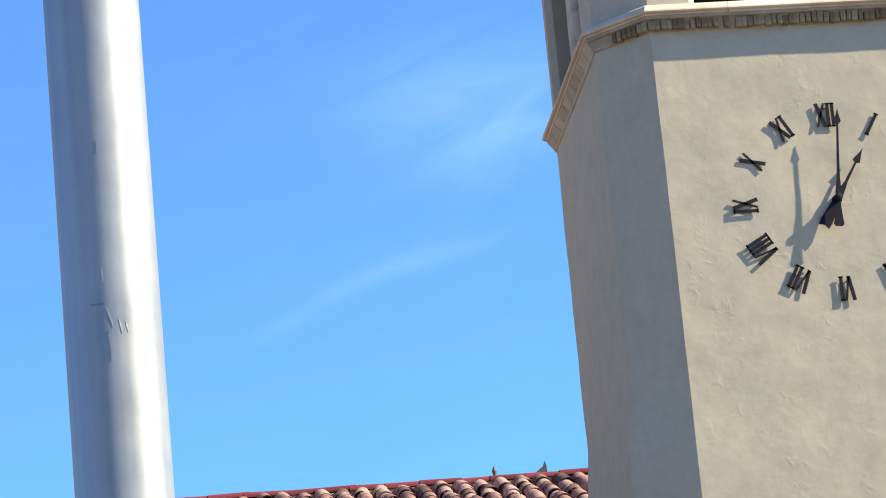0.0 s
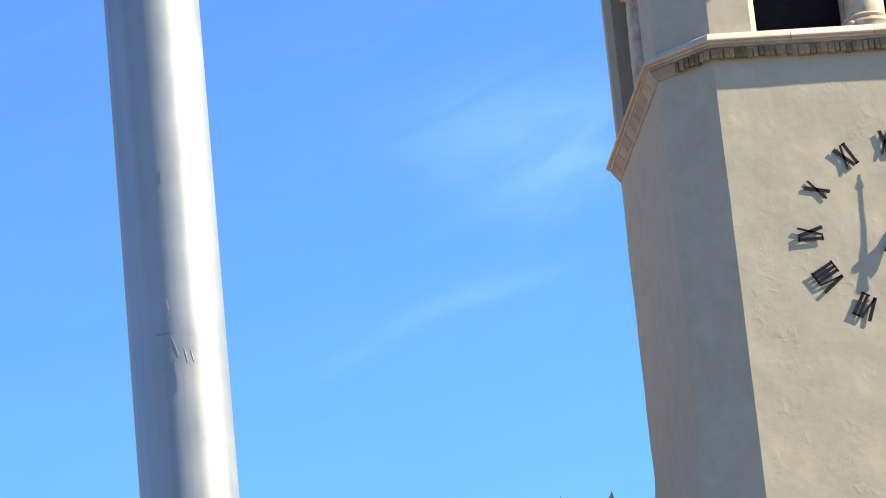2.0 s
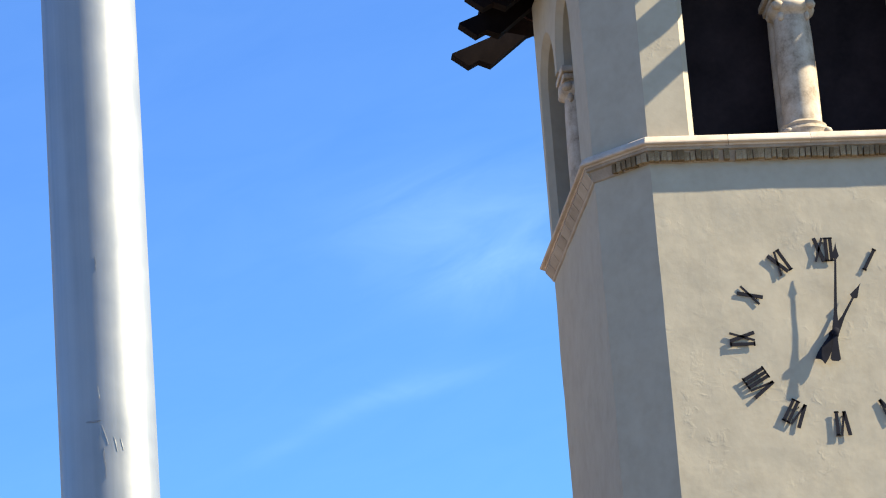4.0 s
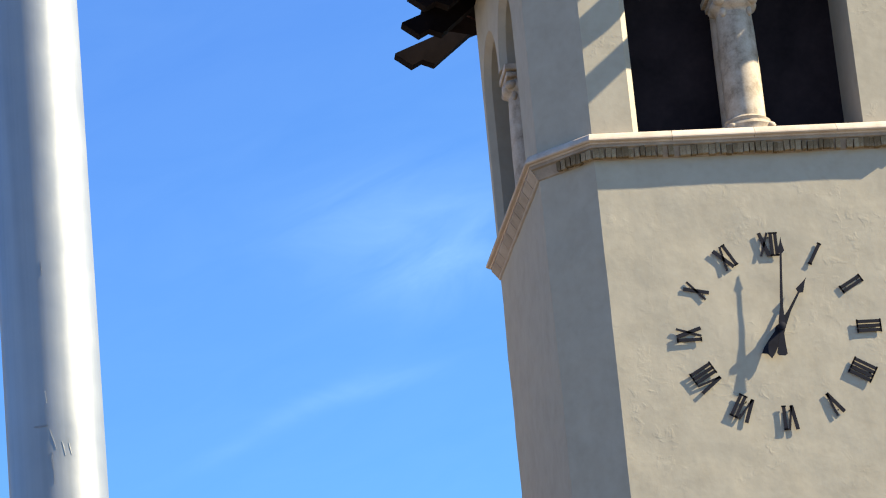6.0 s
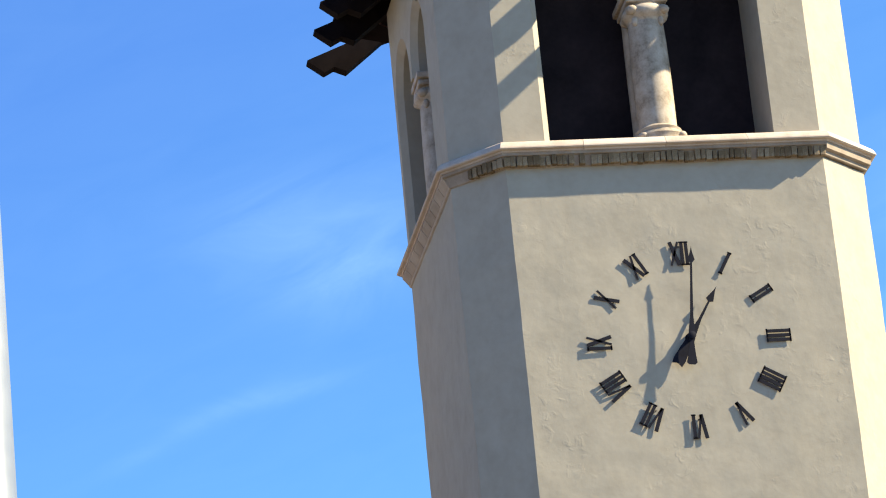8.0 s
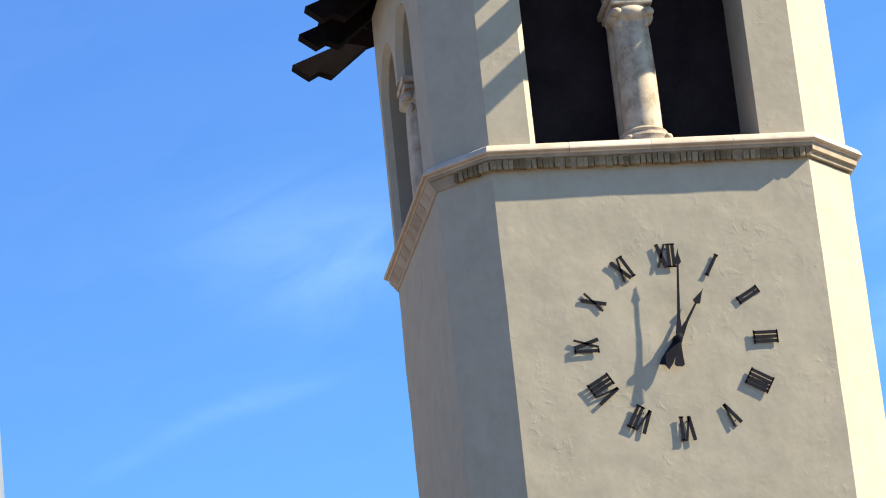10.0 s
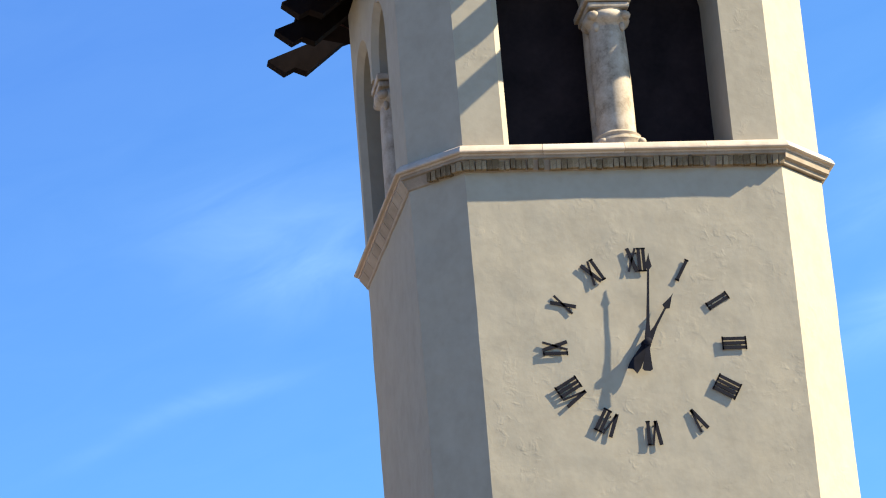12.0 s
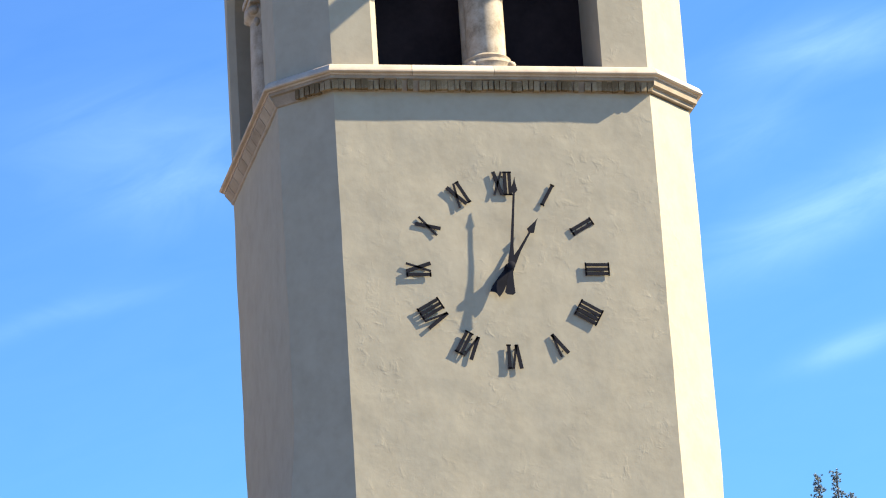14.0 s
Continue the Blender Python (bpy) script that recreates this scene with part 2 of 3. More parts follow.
def shaft_wall():
    """The plastered shaft, hand-trowelled and so a little wavy; its west side flares out low down."""
    bm = bmesh.new()
    levels = [0, 3, 6, 8.4] + [8.5 + 0.05 * i for i in range(1, 115)]
    columns = []
    for a, b in zip(OCTAGON, OCTAGON[1:] + OCTAGON[:1]):
        a, b = Vector(a), Vector(b)
        steps = max(2, round((b - a).length / 0.05)) if min(a.y, b.y) < 0.0 or a.x < -2 else 6
        columns += [a.lerp(b, k / steps) for k in range(steps)]
    rings = []
    for z in levels:
        ring = []
        for c in columns:
            grow = 1 + uneven((c.x, c.y, z)) / 2.1
            west = min(1.0, max(0.0, (-c.x - FLAT) / (HALF - FLAT)))
            flare = 0.09 * west * min(1.0, max(0.0, (10.9 - z) / 0.9)) ** 1.3
            ring.append(bm.verts.new((c.x * grow - flare, c.y * grow, z)))
        rings.append(ring)
    n = len(columns)
    for lo, hi in zip(rings, rings[1:]):
        for k in range(n):
            bm.faces.new((lo[k], lo[(k + 1) % n], hi[(k + 1) % n], hi[k]))
    bm.faces.new(rings[-1])
    return part("shaft_wall", bm, PLASTER, tower, smooth=True)


shaft_wall()


def arch_line(grow, shift=0.0):
    """The lower edge of a belfry wall: jamb, two round arches over the middle column, jamb."""
    spring, r, mid = 16.24, 0.5 + grow, 0.13 - grow
    pts = [(-FLAT, SILL)]
    for side in (-1, 1):
        c = side * 0.63 + shift
        arc = []
        for k in range(25):
            a = math.pi * (1 - k / 24)
            q = 0.515 if side > 0 and a < math.pi / 2 else r
            arc.append((c + q * math.cos(a), spring + q * math.sin(a)))
        if side < 0:
            pts += [(c - r, SILL)] + arc + [(c + r, 16.11)]
        else:
            pts += [(c - r, 16.11)] + arc + [(c + 0.515, SILL)]
    return pts + [(FLAT, SILL)]


def belfry_wall(turn, opened):
    bm = bmesh.new()
    m = Matrix.Rotation(radians(turn), 4, "Z")
    if opened:
        rings = []
        for grow, y in ((0.065, -HALF), (0.0, -HALF + 0.075), (0.0, -HALF + 0.75)):
            rings.append([bm.verts.new(m @ Vector((x, y, z))) for x, z in arch_line(grow, -0.28 if turn == 270 else 0.0) + [(FLAT, TOP), (-FLAT, TOP)]])
        for a, b in zip(rings, rings[1:]):
            for k in range(len(a)):
                n = (k + 1) % len(a)
                bm.faces.new((a[k], a[n], b[n], b[k]))
        bm.faces.new(rings[0])
        bm.faces.new(rings[-1][::-1])
    else:
        box(bm, (-FLAT, -HALF, SILL), (FLAT, -HALF + 0.75, TOP))
        bmesh.ops.transform(bm, matrix=m, verts=bm.verts)
    for v in bm.verts:
        v.co.x, v.co.y = skew(v.co.x, v.co.y)
    return part("belfry_wall", bm, PLASTER, tower)


for turn, opened in ((0, True), (90, False), (180, False), (270, True)):
    belfry_wall(turn, opened)
for turn in (0, 90, 180, 270):
    bm = bmesh.new()
    plan = [(FLAT, -HALF), (HALF + (EAST if turn == 0 else 0), -FLAT), (HALF - 0.75, -FLAT), (FLAT, -HALF + 0.75)]
    lo, hi = ([bm.verts.new((x, y, z)) for x, y in plan] for z in (SILL, TOP))
    bm.faces.new(lo[::-1]), bm.faces.new(hi)
    for k in range(4):
        bm.faces.new((lo[k], lo[(k + 1) % 4], hi[(k + 1) % 4], hi[k]))
    bmesh.ops.transform(bm, matrix=Matrix.Rotation(radians(turn), 4, "Z"), verts=bm.verts)
    for v in bm.verts:
        v.co.x, v.co.y = skew(v.co.x, v.co.y)
    part("corner_pier", bm, PLASTER, tower)

# bell chamber: an added inner box, its shade put into a near-black colour
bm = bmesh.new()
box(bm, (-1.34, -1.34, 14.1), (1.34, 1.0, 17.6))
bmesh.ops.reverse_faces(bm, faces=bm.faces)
chamber = part("bell_chamber_lining", bm, CHAMBER_SHADE, tower, "added near-black lining that stands for the shade inside the belfry")


def column(turn, across=0.0, depth=0.0, plain=False):
    """The stone column between the two arches of a belfry opening."""
    m = Matrix.Rotation(radians(turn), 4, "Z") @ Matrix.Translation((0.01 + across, -1.89 + depth, 0))
    root = new("belfry_column")
    root.parent = tower
    root.matrix_basis = m
    root["label"] = "pale stone column with a carved capital"
    bm = bmesh.new()
    turn_profile(bm, [(0.285, SILL - 0.02), (0.285, SILL + 0.02), (0.297, SILL + 0.045), (0.28, SILL + 0.075), (0.232, SILL + 0.09), (0.226, SILL + 0.11), (0.24, SILL + 0.135), (0.205, SILL + 0.165)])
    for k in range(4):
        a = radians(45 + 90 * k)
        made = bmesh.ops.create_icosphere(bm, subdivisions=2, radius=0.06)["verts"]
        for v in made:
            v.co = Vector((v.co.x, v.co.y, v.co.z * 0.7)) + Vector((0.27 * math.cos(a), 0.27 * math.sin(a), SILL + 0.03))
    part("base", bm, COLUMN, root, smooth=True)
    bm = bmesh.new()
    if plain:
        turn_profile(bm, [(0.178, SILL + 0.16), (0.178, 15.5), (0.172, 16.0), (0.172, 16.24)])
        part("shaft", bm, COLUMN, root, smooth=True)
        return
    turn_profile(bm, [(0.198, SILL + 0.16), (0.198, 15.2), (0.19, 15.6), (0.18, 15.80)])
    part("shaft", bm, COLUMN, root, smooth=True)
    bm = bmesh.new()
    turn_profile(bm, [(0.178, 15.78), (0.186, 15.81), (0.20, 15.825), (0.228, 15.845), (0.243, 15.88), (0.24, 15.91), (0.222, 15.94), (0.205, 15.955), (0.21, 15.97)])
    for k in range(4):
        a = radians(45 + 90 * k)
        # a curled leaf on each corner, and its tip hanging on the shaft
        for size, out, z, tall in ((0.07, 0.225, 15.895, 0.75), (0.036, 0.185, 15.785, 1.5)):
            made = bmesh.ops.create_icosphere(bm, subdivisions=2, radius=size)["verts"]
            for v in made:
                v.co = Vector((v.co.x, v.co.y, v.co.z * tall)) + Vector((out * math.cos(a), out * math.sin(a), z))
    part("capital", bm, COLUMN, root, smooth=True)
    bm = bmesh.new()
    box(bm, (-0.215, -0.21, 15.97), (0.215, 0.36, 16.03), 0.015)
    box(bm, (-0.245, -0.225, 16.04), (0.245, 0.40, 16.11), 0.012)
    part("abacus", bm, COLUMN, root)


for depth, plain in ((0.0, False), (0.34, True)):
    column(0, 0.0, depth, plain)
    column(270, -0.09, depth, plain)


# ---- string course under the belfry ----
def swept(bm, profile, side, start, stop):
    """A moulding along one side of the octagon, between two fractions of its length."""
    rings = []
    for f in (start, stop):
        ring = []
        for out, z in profile:
            plan = octagon(out)
            a, b = Vector(plan[side]), Vector(plan[(side + 1) % 8])
            p = a.lerp(b, f)
            ring.append(bm.verts.new((p.x, p.y, z)))
        rings.append(ring)
    n = len(profile)
    for k in range(n):
        bm.faces.new((rings[0][k], rings[0][(k + 1) % n], rings[1][(k + 1) % n], rings[1][k]))
    bm.faces.new(rings[0][::-1])
    bm.faces.new(rings[1])


LIP = [(-0.10, 14.34), (0.095, 14.34), (0.10, 14.355), (0.132, 14.358), (0.143, 14.368), (0.141, 14.382), (0.128, 14.408), (0.110, 14.434), (0.085, 14.453), (-0.04, 14.485), (-0.10, 14.485)]
BED = [(-0.10, 14.195), (0.004, 14.195), (0.02, 14.205), (0.055, 14.30), (0.082, 14.31), (0.086, 14.34), (-0.10, 14.34)]
STEPPED = [(-0.10, 14.215), (0.03, 14.215), (0.036, 14.222), (0.04, 14.258), (0.078, 14.27), (0.088, 14.34), (-0.10, 14.34)]
course = new("string_course")
course.parent = tower
course["label"] = "projecting pale stone string course over small bricks"
for side in range(8):
    pieces = 4 if side % 2 == 0 else 1
    for k in range(pieces):
        bm = bmesh.new()
        gap = 0.0006 if pieces > 1 else 0.0
        swept(bm, LIP, side, k / pieces + (gap if k else 0), (k + 1) / pieces - (gap if k < pieces - 1 else 0))
        part("coping_stone", bm, COPING, course)
    bm = bmesh.new()
    swept(bm, STEPPED if side in (1, 2) else BED, side, 0, 1)
    part("bed_moulding", bm, STONE, course)

brick_shapes = []
for wide, worn in ((0.026, 0.004), (0.03, 0.007), (0.022, 0.006)):
    bm = bmesh.new()
    box(bm, (-wide, -0.035, 0), (wide, 0.03, 0.108), worn)
    for v in bm.verts:
        v.co += 0.006 * noise.noise_vector(v.co * 30 + Vector((wide * 400, 0, 0)))
    brick_shapes.append(mesh_object("brick", bm, DENTIL))
brick_meshes = [ob.data for ob in brick_shapes]
for ob in brick_shapes:
    bpy.data.objects.remove(ob)
for side, start in ((0, 0.0), (7, 0.38)):
    plan = octagon(0.045)
    a, b = Vector(plan[side]), Vector(plan[(side + 1) % 8])
    count = int((b - a).length * (1 - start) / 0.058)
    angle = math.atan2((b - a).y, (b - a).x)
    for k in range(count):
        if random.random() < 0.07:
            continue
        p = a.lerp(b, start + (1 - start) * (k + 0.5) / count)
        m = (Matrix.Translation((p.x, p.y, 14.198)) @ Matrix.Rotation(angle + random.uniform(-0.05, 0.05), 4, "Z")
             @ Matrix.Translation((random.uniform(-0.006, 0.006), random.uniform(-0.006, 0.022), random.uniform(-0.004, 0.008))) @ Matrix.Rotation(random.uniform(-0.06, 0.06), 4, "Y") @ Matrix.Diagonal((random.uniform(0.85, 1.15), 1, random.uniform(0.82, 1), 1)))
        share("brick", random.choice(brick_meshes), course, m)

for k in range(10):
    bm = bmesh.new()
    swept(bm, [(-0.05, 14.225), (0.03, 14.225), (0.088, 14.31), (0.088, 14.338), (-0.05, 14.338)], 6, k / 10 + 0.002, (k + 1) / 10 - 0.002)
    part("corbel_stone", bm, STONE, course)

# ---- roof of the tower ----
RAFTERS = [-2.2, -1.47, -0.735, 0.0, 0.735, 1.47, 2.2]
PITCH = 0.34


def rafter_mesh():
    """A roof beam with a cut and notched end; it runs out along -y and falls."""
    bm = bmesh.new()
    end, w = 0.9, 0.075
    rise = lambda d: (end - d) * PITCH
    outline = [(end, 0.03), (end - 0.19, -0.08), (end - 0.31, -0.03), (end - 0.45, -0.075), (0.0, 0.205), (-0.9, rise(-0.9) - 0.16), (-0.9, rise(-0.9) - 0.01), (end, 0.04)]
    sides = [[bm.verts.new((x, -d, z)) for d, z in outline] for x in (-w, w)]
    bm.faces.new(sides[0]), bm.faces.new(sides[1][::-1])
    n = len(outline)
    for k in range(n):
        bm.faces.new((sides[0][k], sides[0][(k + 1) % n], sides[1][(k + 1) % n], sides[1][k]))
    return bm


first = part("rafter", rafter_mesh(), TIMBER, tower, "dark weathered timber rafter with a notched end")
rafter_data = first.data
bpy.data.objects.remove(first)
for turn in (0, 90, 180, 270):
    for x in {0: [-1.67, -0.935, -0.08, 0.535, 1.27, 2.0], 90: [0.22], 180: RAFTERS[2:-2], 270: [-2.25, -1.4, -0.66, 0.18, 0.9, 1.55]}[turn]:
        lift, deep, long = {0: (0, 1, 1), 90: (0.02, 1.2, 0.82), 180: (0, 1, 1), 270: (0.03, 1.3, 0.97)}[turn]
        if turn == 0 and x == 2.0:
            long = 0.7
        m = Matrix.Rotation(radians(turn), 4, "Z") @ Matrix.Translation((x, -HALF, 17.2 + lift)) @ Matrix.Diagonal((1, long, deep, 1))
        share("rafter", rafter_data, tower, m)

for turn in (0,):
    bm = bmesh.new()
    box(bm, (-0.1, -0.765, -0.1), (0.1, 0.9, 0.16), 0.006)
    for v in bm.verts:
        v.co.z += (0.6 + v.co.y) * PITCH * 0.7
    beam = part("hip_rafter", bm, TIMBER, tower)
    beam.matrix_basis = Matrix.Rotation(radians(turn), 4, "Z") @ Matrix.Translation((HALF, -HALF, 17.34)) @ Matrix.Rotation(radians(45), 4, "Z")

bm = bmesh.new()
edge = HALF + 0.40
low = 17.2 + 0.5 * PITCH + 0.035
for z in (low, low + 0.05):
    plan = octagon(0.28)
    plan[5:8] = [(x - 0.3, y) for x, y in plan[5:8]]
    plan[6] = (plan[6][0], plan[6][1] + 0.35)
    plan[1], plan[2] = (edge - 0.1, -edge), (edge, 0.1 - edge)
    ring = [bm.verts.new((x, y, z)) for x, y in plan]
    tip = bm.verts.new((0, 0, z + edge * PITCH))
    for k in range(8):
        bm.faces.new((ring[k], ring[(k + 1) % 8], tip))
    if z > low:
        for k in range(8):
            bm.faces.new((before[k], before[(k + 1) % 8], ring[(k + 1) % 8], ring[k]))
    before = ring
part("roof_boarding", bm, TIMBER, tower)
bm = bmesh.new()
ring = [bm.verts.new((x, y, low + 0.06)) for x, y in octagon(0.30)]
lid = [bm.verts.new((x, y, low + 0.14)) for x, y in octagon(0.30)]
tip = bm.verts.new((0, 0, low + 0.16 + edge * PITCH))
for k in range(8):
    n = (k + 1) % 8
    bm.faces.new((ring[k], ring[n], lid[n], lid[k]))
    bm.faces.new((lid[k], lid[n], tip))
part("roof_covering", bm, TILE, tower)


def barrel_tile(length=0.46, r0=0.106, r1=0.088, thick=0.014, segments=8):
    """One curved clay tile, hollow side down, lying along -y from its upper end at the origin."""
    bm = bmesh.new()
    rings = []
    for y, r in ((0, r1), (-length, r0)):
        for rr in (r, r - thick):
            rings.append([bm.verts.new((rr * math.cos(math.pi * k / segments), y, rr * math.sin(math.pi * k / segments))) for k in range(segments + 1)])
    top0, in0, top1, in1 = rings
    for k in range(segments):
        bm.faces.new((top0[k], top0[k + 1], top1[k + 1], top1[k]))
        bm.faces.new((in0[k + 1], in0[k], in1[k], in1[k + 1]))
        bm.faces.new((top1[k], top1[k + 1], in1[k + 1], in1[k]))
    return bm


# ---- the church roof behind ----
church = thing("church_nave", "church nave with a low pitched clay tile roof beside the tower", "building")
church.matrix_basis = Matrix.Translation((-1.3, 6.5, 0)) @ Matrix.Rotation(radians(-1.5), 4, "Z") @ Matrix.Translation((1.3, -6.5, 0))
RIDGE_Y, RIDGE_Z, FALL, REACH = 6.5, 11.97, 0.364, 4.3
bm = bmesh.new()
box(bm, (-30, 2.5, 0), (-1.05, 10.5, 10.3))
part("nave_wall", bm, PLASTER, church)
# unseen tall block added north-west, to bounce warm sunlight onto the tower's west face
bm = bmesh.new()
box(bm, (-29.9, 2.8, 0), (-11.5, 11.5, 18.5))
part("main_body_wall", bm, PLASTER, church)
# a plain roof and gables finish the added block
bm = bmesh.new()
gable = [(2.4, 18.4), (7.15, 20.2), (11.9, 18.4), (11.9, 18.6), (7.15, 20.4), (2.4, 18.6)]
ends = [[bm.verts.new((x, y, z)) for y, z in gable] for x in (-30.2, -11.1)]
bm.faces.new(ends[0]), bm.faces.new(ends[1][::-1])
for k in range(6):
    bm.faces.new((ends[0][k], ends[0][(k + 1) % 6], ends[1][(k + 1) % 6], ends[1][k]))
part("main_body_roof", bm, TILE, church)
for x in (-29.9, -11.9):
    bm = bmesh.new()
    extrude_outline(bm, [(2.8, 18.5), (11.5, 18.5), (7.15, 20.15)], 0.4, Matrix.Translation((x, 0, 0)) @ Matrix.Rotation(radians(90), 4, "Z"))
    part("gable_wall", bm, PLASTER, church)
bm = bmesh.new()
foot = RIDGE_Z - REACH * FALL
prof = [(RIDGE_Y - REACH, foot - 0.1), (RIDGE_Y, RIDGE_Z - 0.1), (RIDGE_Y + REACH, foot - 0.1), (RIDGE_Y + REACH, foot - 0.22), (RIDGE_Y, RIDGE_Z - 0.22), (RIDGE_Y - REACH, foot - 0.22)]
ends = [[bm.verts.new((x, y, z)) for y, z in prof] for x in (-30, -1.0)]
bm.faces.new(ends[0]), bm.faces.new(ends[1][::-1])
for k in range(6):
    bm.faces.new((ends[0][k], ends[0][(k + 1) % 6], ends[1][(k + 1) % 6], ends[1][k]))
part("roof_deck", bm, TILE, church)
bm = bmesh.new()
box(bm, (-30, RIDGE_Y - 0.07, RIDGE_Z - 0.2), (-1.02, RIDGE_Y + 0.07, RIDGE_Z - 0.03), 0.02)
part("ridge_mortar", bm, DENTIL, church)
bm = bmesh.new()
turn_profile(bm, [(0.02, RIDGE_Z), (0.02, RIDGE_Z + 0.06), (0.03, RIDGE_Z + 0.10), (0.022, RIDGE_Z + 0.13), (0.004, RIDGE_Z + 0.17)], 8, (-2.53, RIDGE_Y))
part("ridge_spike", bm, LEAD, church, "small grey metal spike on the roof ridge")
bm = bmesh.new()
extrude_outline(bm, [(-2.10, RIDGE_Z), (-1.90, RIDGE_Z), (-1.905, RIDGE_Z + 0.13), (-1.925, RIDGE_Z + 0.18), (-1.945, RIDGE_Z + 0.12)], 0.03, Matrix.Translation((0, RIDGE_Y, 0)))
part("ridge_fin", bm, LEAD, church, "small grey metal fin on the roof ridge")
temp = part("roof_tile", barrel_tile(), TILE, church, smooth=True)
tile_data = temp.data
bpy.data.objects.remove(temp)
slope = math.atan(FALL)
for col in range(28):
    for row in range(9):
        x = -1.30 - 0.236 * col + random.uniform(-0.012, 0.012)
        d = 0.03 + row * 0.36
        m = (Matrix.Translation((x, RIDGE_Y - d * math.cos(slope), RIDGE_Z - d * math.sin(slope) - 0.058 + random.uniform(-0.012, 0.014)))
             @ Matrix.Rotation(slope + random.uniform(0.0, 0.07), 4, "X") @ Matrix.Rotation(random.uniform(-0.09, 0.09), 4, "Z"))
        share("roof_tile", tile_data, church, m)
temp = part("ridge_tile", barrel_tile(0.5, 0.082, 0.068), RIDGE, church, smooth=True)
ridge_data = temp.data
bpy.data.objects.remove(temp)
for k in range(21):
    m = Matrix.Translation((-1.25 - 0.42 * k, RIDGE_Y, RIDGE_Z - 0.012 + random.uniform(-0.01, 0.01))) @ Matrix.Rotation(radians(-90), 4, "Z") @ Matrix.Rotation(random.uniform(0.01, 0.05), 4, "X")
    share("ridge_tile", ridge_data, church, m)


# ---- the clock ----
CX, CZ = 0.035, 12.345
clock = thing("tower_clock", "large wall clock of dark metal numerals and pointers on plaster", "clock", at=(CX, -HALF, CZ))
# how far each numeral stands off the plaster, from XII on
STANDOFF = (0.010, 0.009, 0.004, 0.015, 0.016, 0.011, 0.016, 0.016, 0.016, 0.014, 0.011, 0.013)


def stroke(bm, a, b, w):
    """A flat bar from a to b (x, z), w metres wide."""
    a, b = Vector(a), Vector(b)
    d = (b - a).normalized()
    n = Vector((-d.y, d.x)) * w / 2
    extrude_outline(bm, [tuple(a + n), tuple(a - n), tuple(b - n), tuple(b + n)], 0.006)


def numeral(text, angle, standoff):
    bm = bmesh.new()
    lo, hi = 0.775, 1.02
    widths = {"I": 0.046, "V": 0.105, "X": 0.105}
    x = -sum(widths[c] for c in text) / 2
    left = x
    for c in text:
        w = widths[c]
        mid = x + w / 2
        if c == "I":
            stroke(bm, (mid, lo), (mid, hi), 0.033)
        elif c == "V":
            stroke(bm, (mid, lo), (x + 0.012, hi), 0.037)
            stroke(bm, (mid, lo), (x + w - 0.012, hi), 0.022)
        else:
            stroke(bm, (x + w - 0.012, lo), (x + 0.012, hi), 0.037)
            stroke(bm, (x + 0.012, lo), (x + w - 0.012, hi), 0.022)
        if c in "I":
            for z in (lo + 0.006, hi - 0.006):
                stroke(bm, (x, z), (x + w, z), 0.016)
        x += w
    for px in (0.0,):
        for pz in (lo + 0.05, hi - 0.05):
            box(bm, (px - 0.005, 0, pz - 0.005), (px + 0.005, standoff + 0.03, pz + 0.005))
    for v in bm.verts:
        v.co.y -= standoff
    bmesh.ops.transform(bm, matrix=Matrix.Rotation(radians(angle), 4, "Y"), verts=bm.verts)
    ob = part("numeral", bm, IRON, clock)
    ob.location = (-0.012, 0, -0.012)
    return ob


for k, text in enumerate(("XII", "I", "II", "III", "IIII", "V", "VI", "VII", "VIII", "IX", "X", "XI")):
    numeral(text, 30 * k, STANDOFF[k])


def hand(name, angle, outline, standoff):
    bm = bmesh.new()
    full = outline + [(-x, z) for x, z in reversed(outline) if abs(x) > 1e-6]
    extrude_outline(bm, full, 0.008)
    for v in bm.verts:
        v.co.y -= standoff
    bmesh.ops.transform(bm, matrix=Matrix.Rotation(radians(angle), 4, "Y"), verts=bm.verts)
    return part(name, bm, IRON, clock)


hand("minute_hand", 5.9, [(0, 0.93), (0.010, 0.87), (0.036, 0.79), (0.010, 0.755), (0.012, 0.5), (0.016, 0.2), (0.032, 0.05), (0.026, 0.0), (0.022, -0.08), (0.038, -0.2), (0.052, -0.28), (0.03, -0.30)], 0.096)
hand("hour_hand", 31.5, [(0, 0.60), (0.008, 0.55), (0.040, 0.44), (0.010, 0.42), (0.015, 0.2), (0.035, 0.06), (0.035, -0.02), (0.05, -0.14), (0.062, -0.26), (0.055, -0.33), (0.01, -0.31)], 0.05)
bm = bmesh.new()
turn_profile(bm, [(0.05, -0.02), (0.05, 0.02), (0.028, 0.024), (0.028, 0.10), (0.04, 0.104), (0.04, 0.118), (0.015, 0.125)], 20)
bmesh.ops.transform(bm, matrix=Matrix.Rotation(radians(90), 4, "X"), verts=bm.verts)
part("hub", bm, IRON, clock, smooth=True)


# ---- the pole near the camera ----
PX, PY, PR = -7.4055, -27.99, 0.0948


def mast_radius(z):
    return PR * (1.02 - 0.001 * (z - 3.6))


pole = thing("flagpole", "tall white painted metal pole with scuffed and flaking paint", "pole", at=(PX, PY, 0))
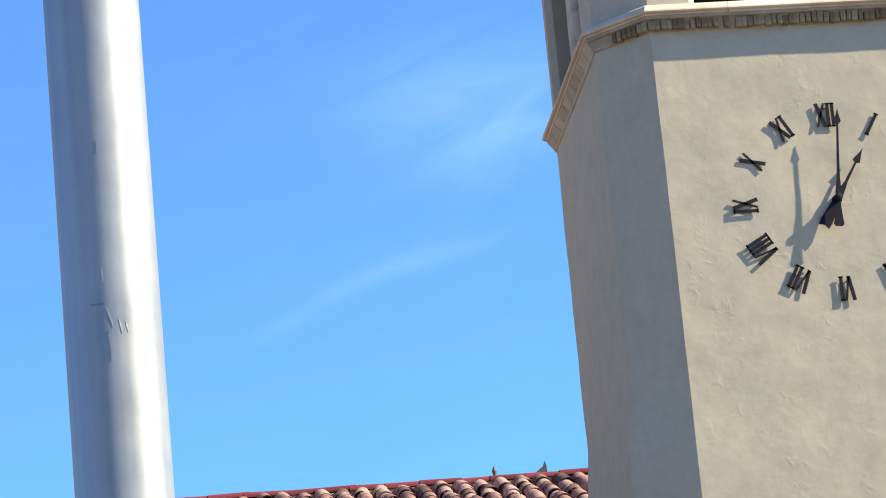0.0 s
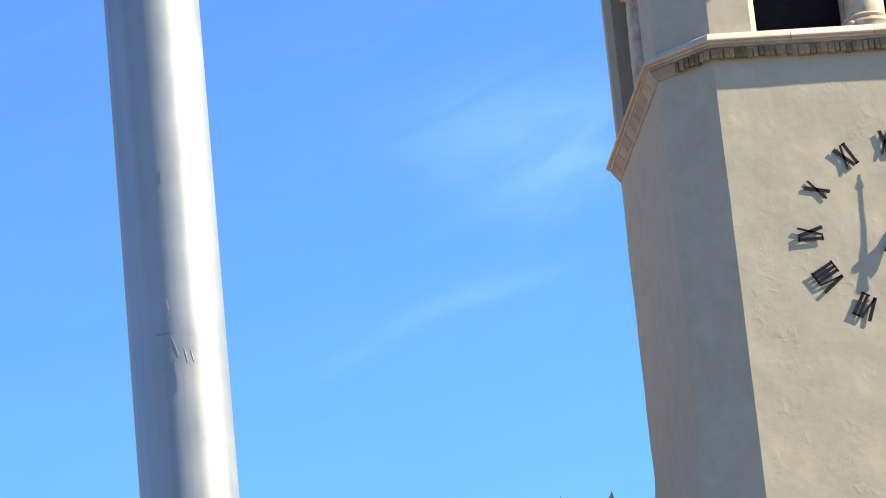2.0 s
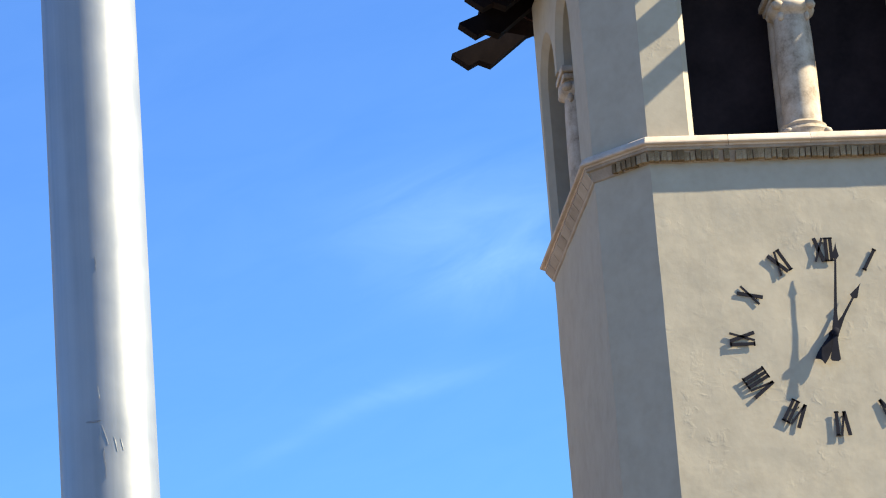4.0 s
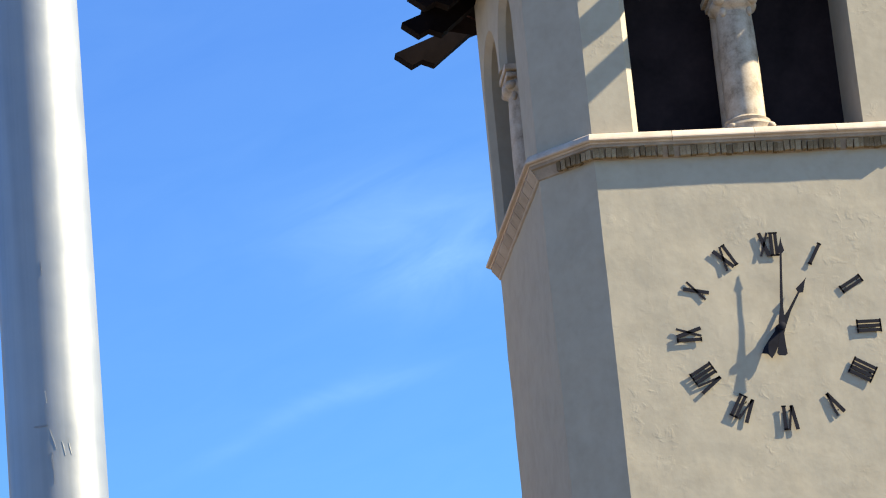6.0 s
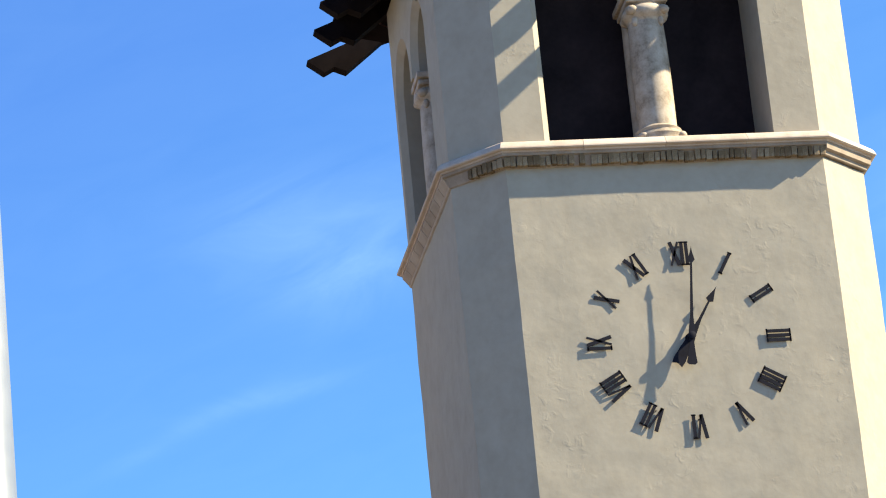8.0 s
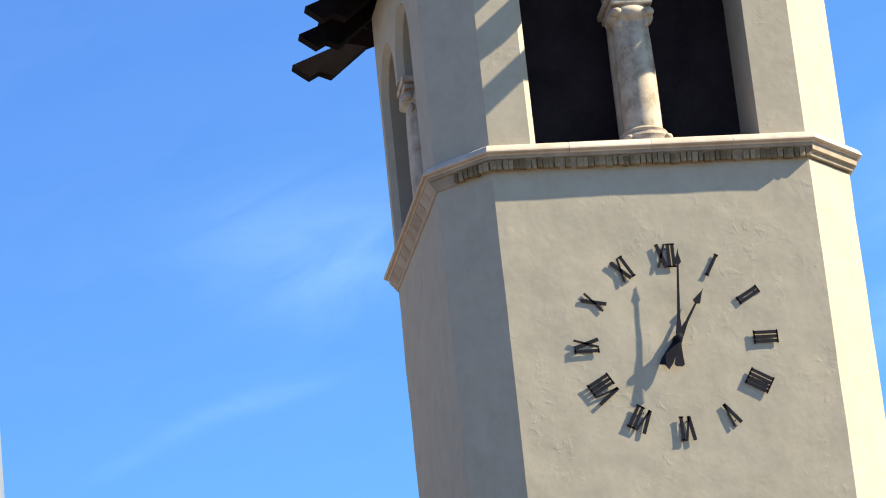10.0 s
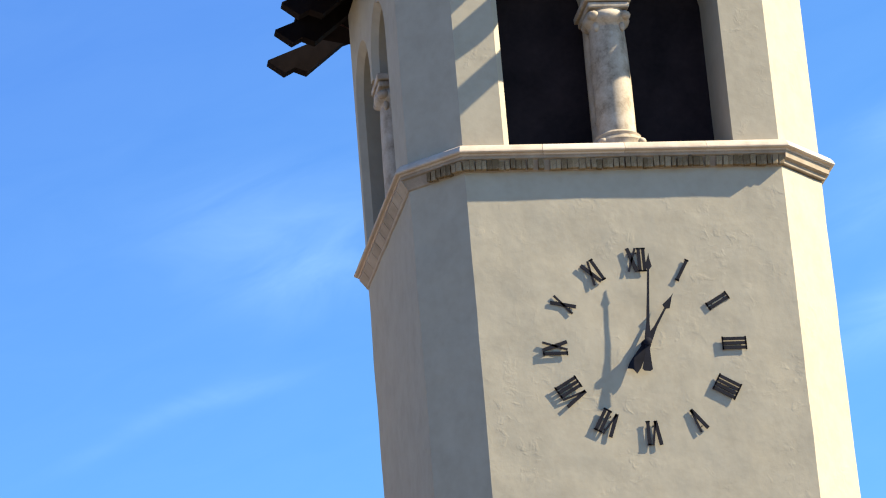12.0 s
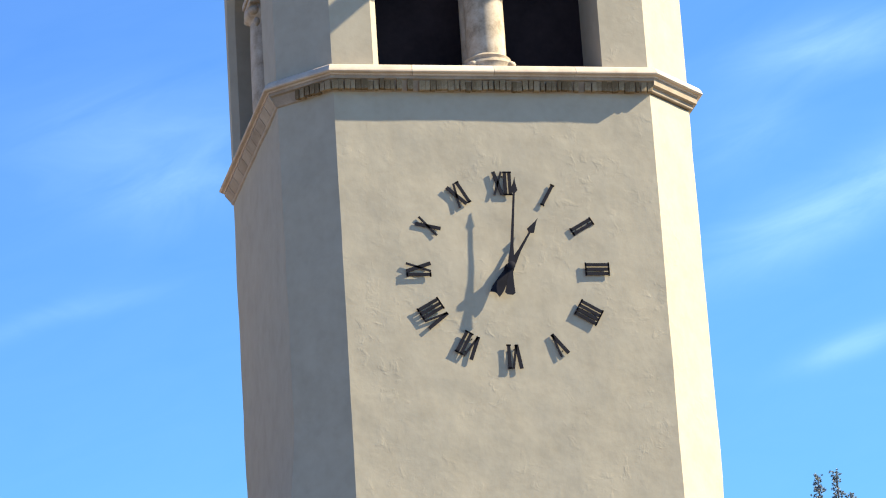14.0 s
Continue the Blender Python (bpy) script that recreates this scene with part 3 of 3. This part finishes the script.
# it leans a little to the west
pole.matrix_basis = Matrix.Translation((PX, PY, 0)) @ Matrix.Translation((0.025, 0, 0)) @ Matrix.Rotation(radians(-0.4), 4, "Y")
bm = bmesh.new()
rings = []
for i in range(61):
    z = 9.0 * i / 60
    r = mast_radius(z)
    rings.append([bm.verts.new((r * (1 + 0.003 * noise.noise(Vector((math.cos(a) * 2, math.sin(a) * 2, z * 1.3)))) * math.cos(a), r * math.sin(a), z)) for a in [2 * math.pi * k / 64 for k in range(64)]])
for a, b in zip(rings, rings[1:]):
    for k in range(64):
        bm.faces.new((a[k], a[(k + 1) % 64], b[(k + 1) % 64], b[k]))
bm.faces.new(rings[-1])
part("mast", bm, PAINT, pole, smooth=True)
bm = bmesh.new()
turn_profile(bm, [(0.2, 0), (0.2, 0.03), (0.13, 0.035), (0.12, 0.25), (0.1, 0.27)], 32)
part("base_flange", bm, PAINT, pole, smooth=True)


def scar(name, mat, path, lift=0.0008, label=""):
    """A strip that follows the round of the mast: (offset across in radii, height) from point to point."""
    bm = bmesh.new()
    rows = []
    for off, z, w in path:
        off, z = off + 0.06, z - 0.0125
        r = mast_radius(z) + lift
        row = []
        for e in (-w / 2, 0, w / 2):
            a = math.asin(off) + e / PR
            row.append(bm.verts.new((r * math.sin(a), -r * math.cos(a), z)))
        rows.append(row)
    for a, b in zip(rows, rows[1:]):
        for k in (0, 1):
            bm.faces.new((a[k], a[k + 1], b[k + 1], b[k]))
    ob = part(name, bm, mat, pole, label)
    solid = ob.modifiers.new("thickness", "SOLIDIFY")
    solid.thickness = 0.0006


scar("scratch", SCUFF, [(-0.36, 3.531, 0.02), (-0.36, 3.5295, 0.03), (-0.36, 3.5275, 0.016)], label="short dark scratch")
scar("scratch", SCUFF, [(-0.16, 3.475, 0.0008), (-0.175, 3.462, 0.003), (-0.165, 3.447, 0.0024), (-0.15, 3.436, 0.0012), (-0.15, 3.41, 0.0006)])
scar("paint_flake", FLAKE, [(-0.19, 3.522, 0.0006), (-0.15, 3.508, 0.002), (-0.10, 3.492, 0.0016), (-0.075, 3.48, 0.0006)])
scar("paint_flake", FLAKE, [(0.05, 3.495, 0.0006), (0.075, 3.484, 0.0022), (0.10, 3.466, 0.0006)])
scar("paint_flake", FLAKE, [(0.18, 3.492, 0.0006), (0.20, 3.482, 0.002), (0.225, 3.468, 0.0006)])
scar("paint_flake", FLAKE, [(-0.24, 3.60, 0.0006), (-0.225, 3.588, 0.0018), (-0.215, 3.575, 0.0006)])
scar("scratch", SCUFF, [(-0.18, 3.87, 0.0006), (-0.17, 3.855, 0.002), (-0.17, 3.84, 0.0006)])

# ---- trees far behind ----
def conifer(at, height, radius, seed):
    rng = random.Random(seed)
    root = thing("conifer", "tall thin conifer standing far behind the tower", "tree", group="conifers behind the tower", at=(*at, 0))
    bm = bmesh.new()
    turn_profile(bm, [(0.28, 0), (0.2, height * 0.4), (0.07, height * 0.8), (0.012, height)], 8)
    part("trunk", bm, BARK, root)
    verts, faces = [], []
    z = height * 0.3
    while z < height:
        f = (height - z) / (height * 0.7)
        for k in range(7 + int(4 * f)):
            a = rng.uniform(0, 6.283)
            reach = radius * (0.2 + 0.8 * f) * rng.uniform(0.45, 1.1)
            base = Vector((0, 0, z + rng.uniform(-0.15, 0.15)))
            d = Vector((math.cos(a), math.sin(a), rng.uniform(-0.25, 0.35)))
            for j in range(7):
                c = base + d * reach * (j + 1) / 7 + Vector((rng.uniform(-1, 1), rng.uniform(-1, 1), rng.uniform(-1, 1))) * 0.07
                for q in range(16):
                    u = Vector((rng.uniform(-1, 1), rng.uniform(-1, 1), rng.uniform(-0.6, 0.9))).normalized()
                    w = u.cross(Vector((rng.uniform(-1, 1), rng.uniform(-1, 1), 0.3))).normalized()
                    s = rng.uniform(0.022, 0.045)
                    i = len(verts)
                    verts += [c - w * s * 0.35, c + w * s * 0.35, c + u * s]
                    faces.append((i, i + 1, i + 2))
        z += 0.24 + 0.25 * f
    data = bpy.data.meshes.new("crown")
    data.from_pydata([tuple(v) for v in verts], [], faces)
    data.materials.append(HAZY_NEEDLES)
    ob = new("crown", data)
    ob.parent = root
    return root


conifer((13.26, 30), 18.76, 0.42, 3)
conifer((13.74, 30.3), 18.98, 0.65, 4)
conifer((14.08, 30.6), 18.68, 0.5, 5)
conifer((14.5, 31), 18.15, 1.6, 6)
conifer((15.5, 31.5), 18.3, 1.8, 7)
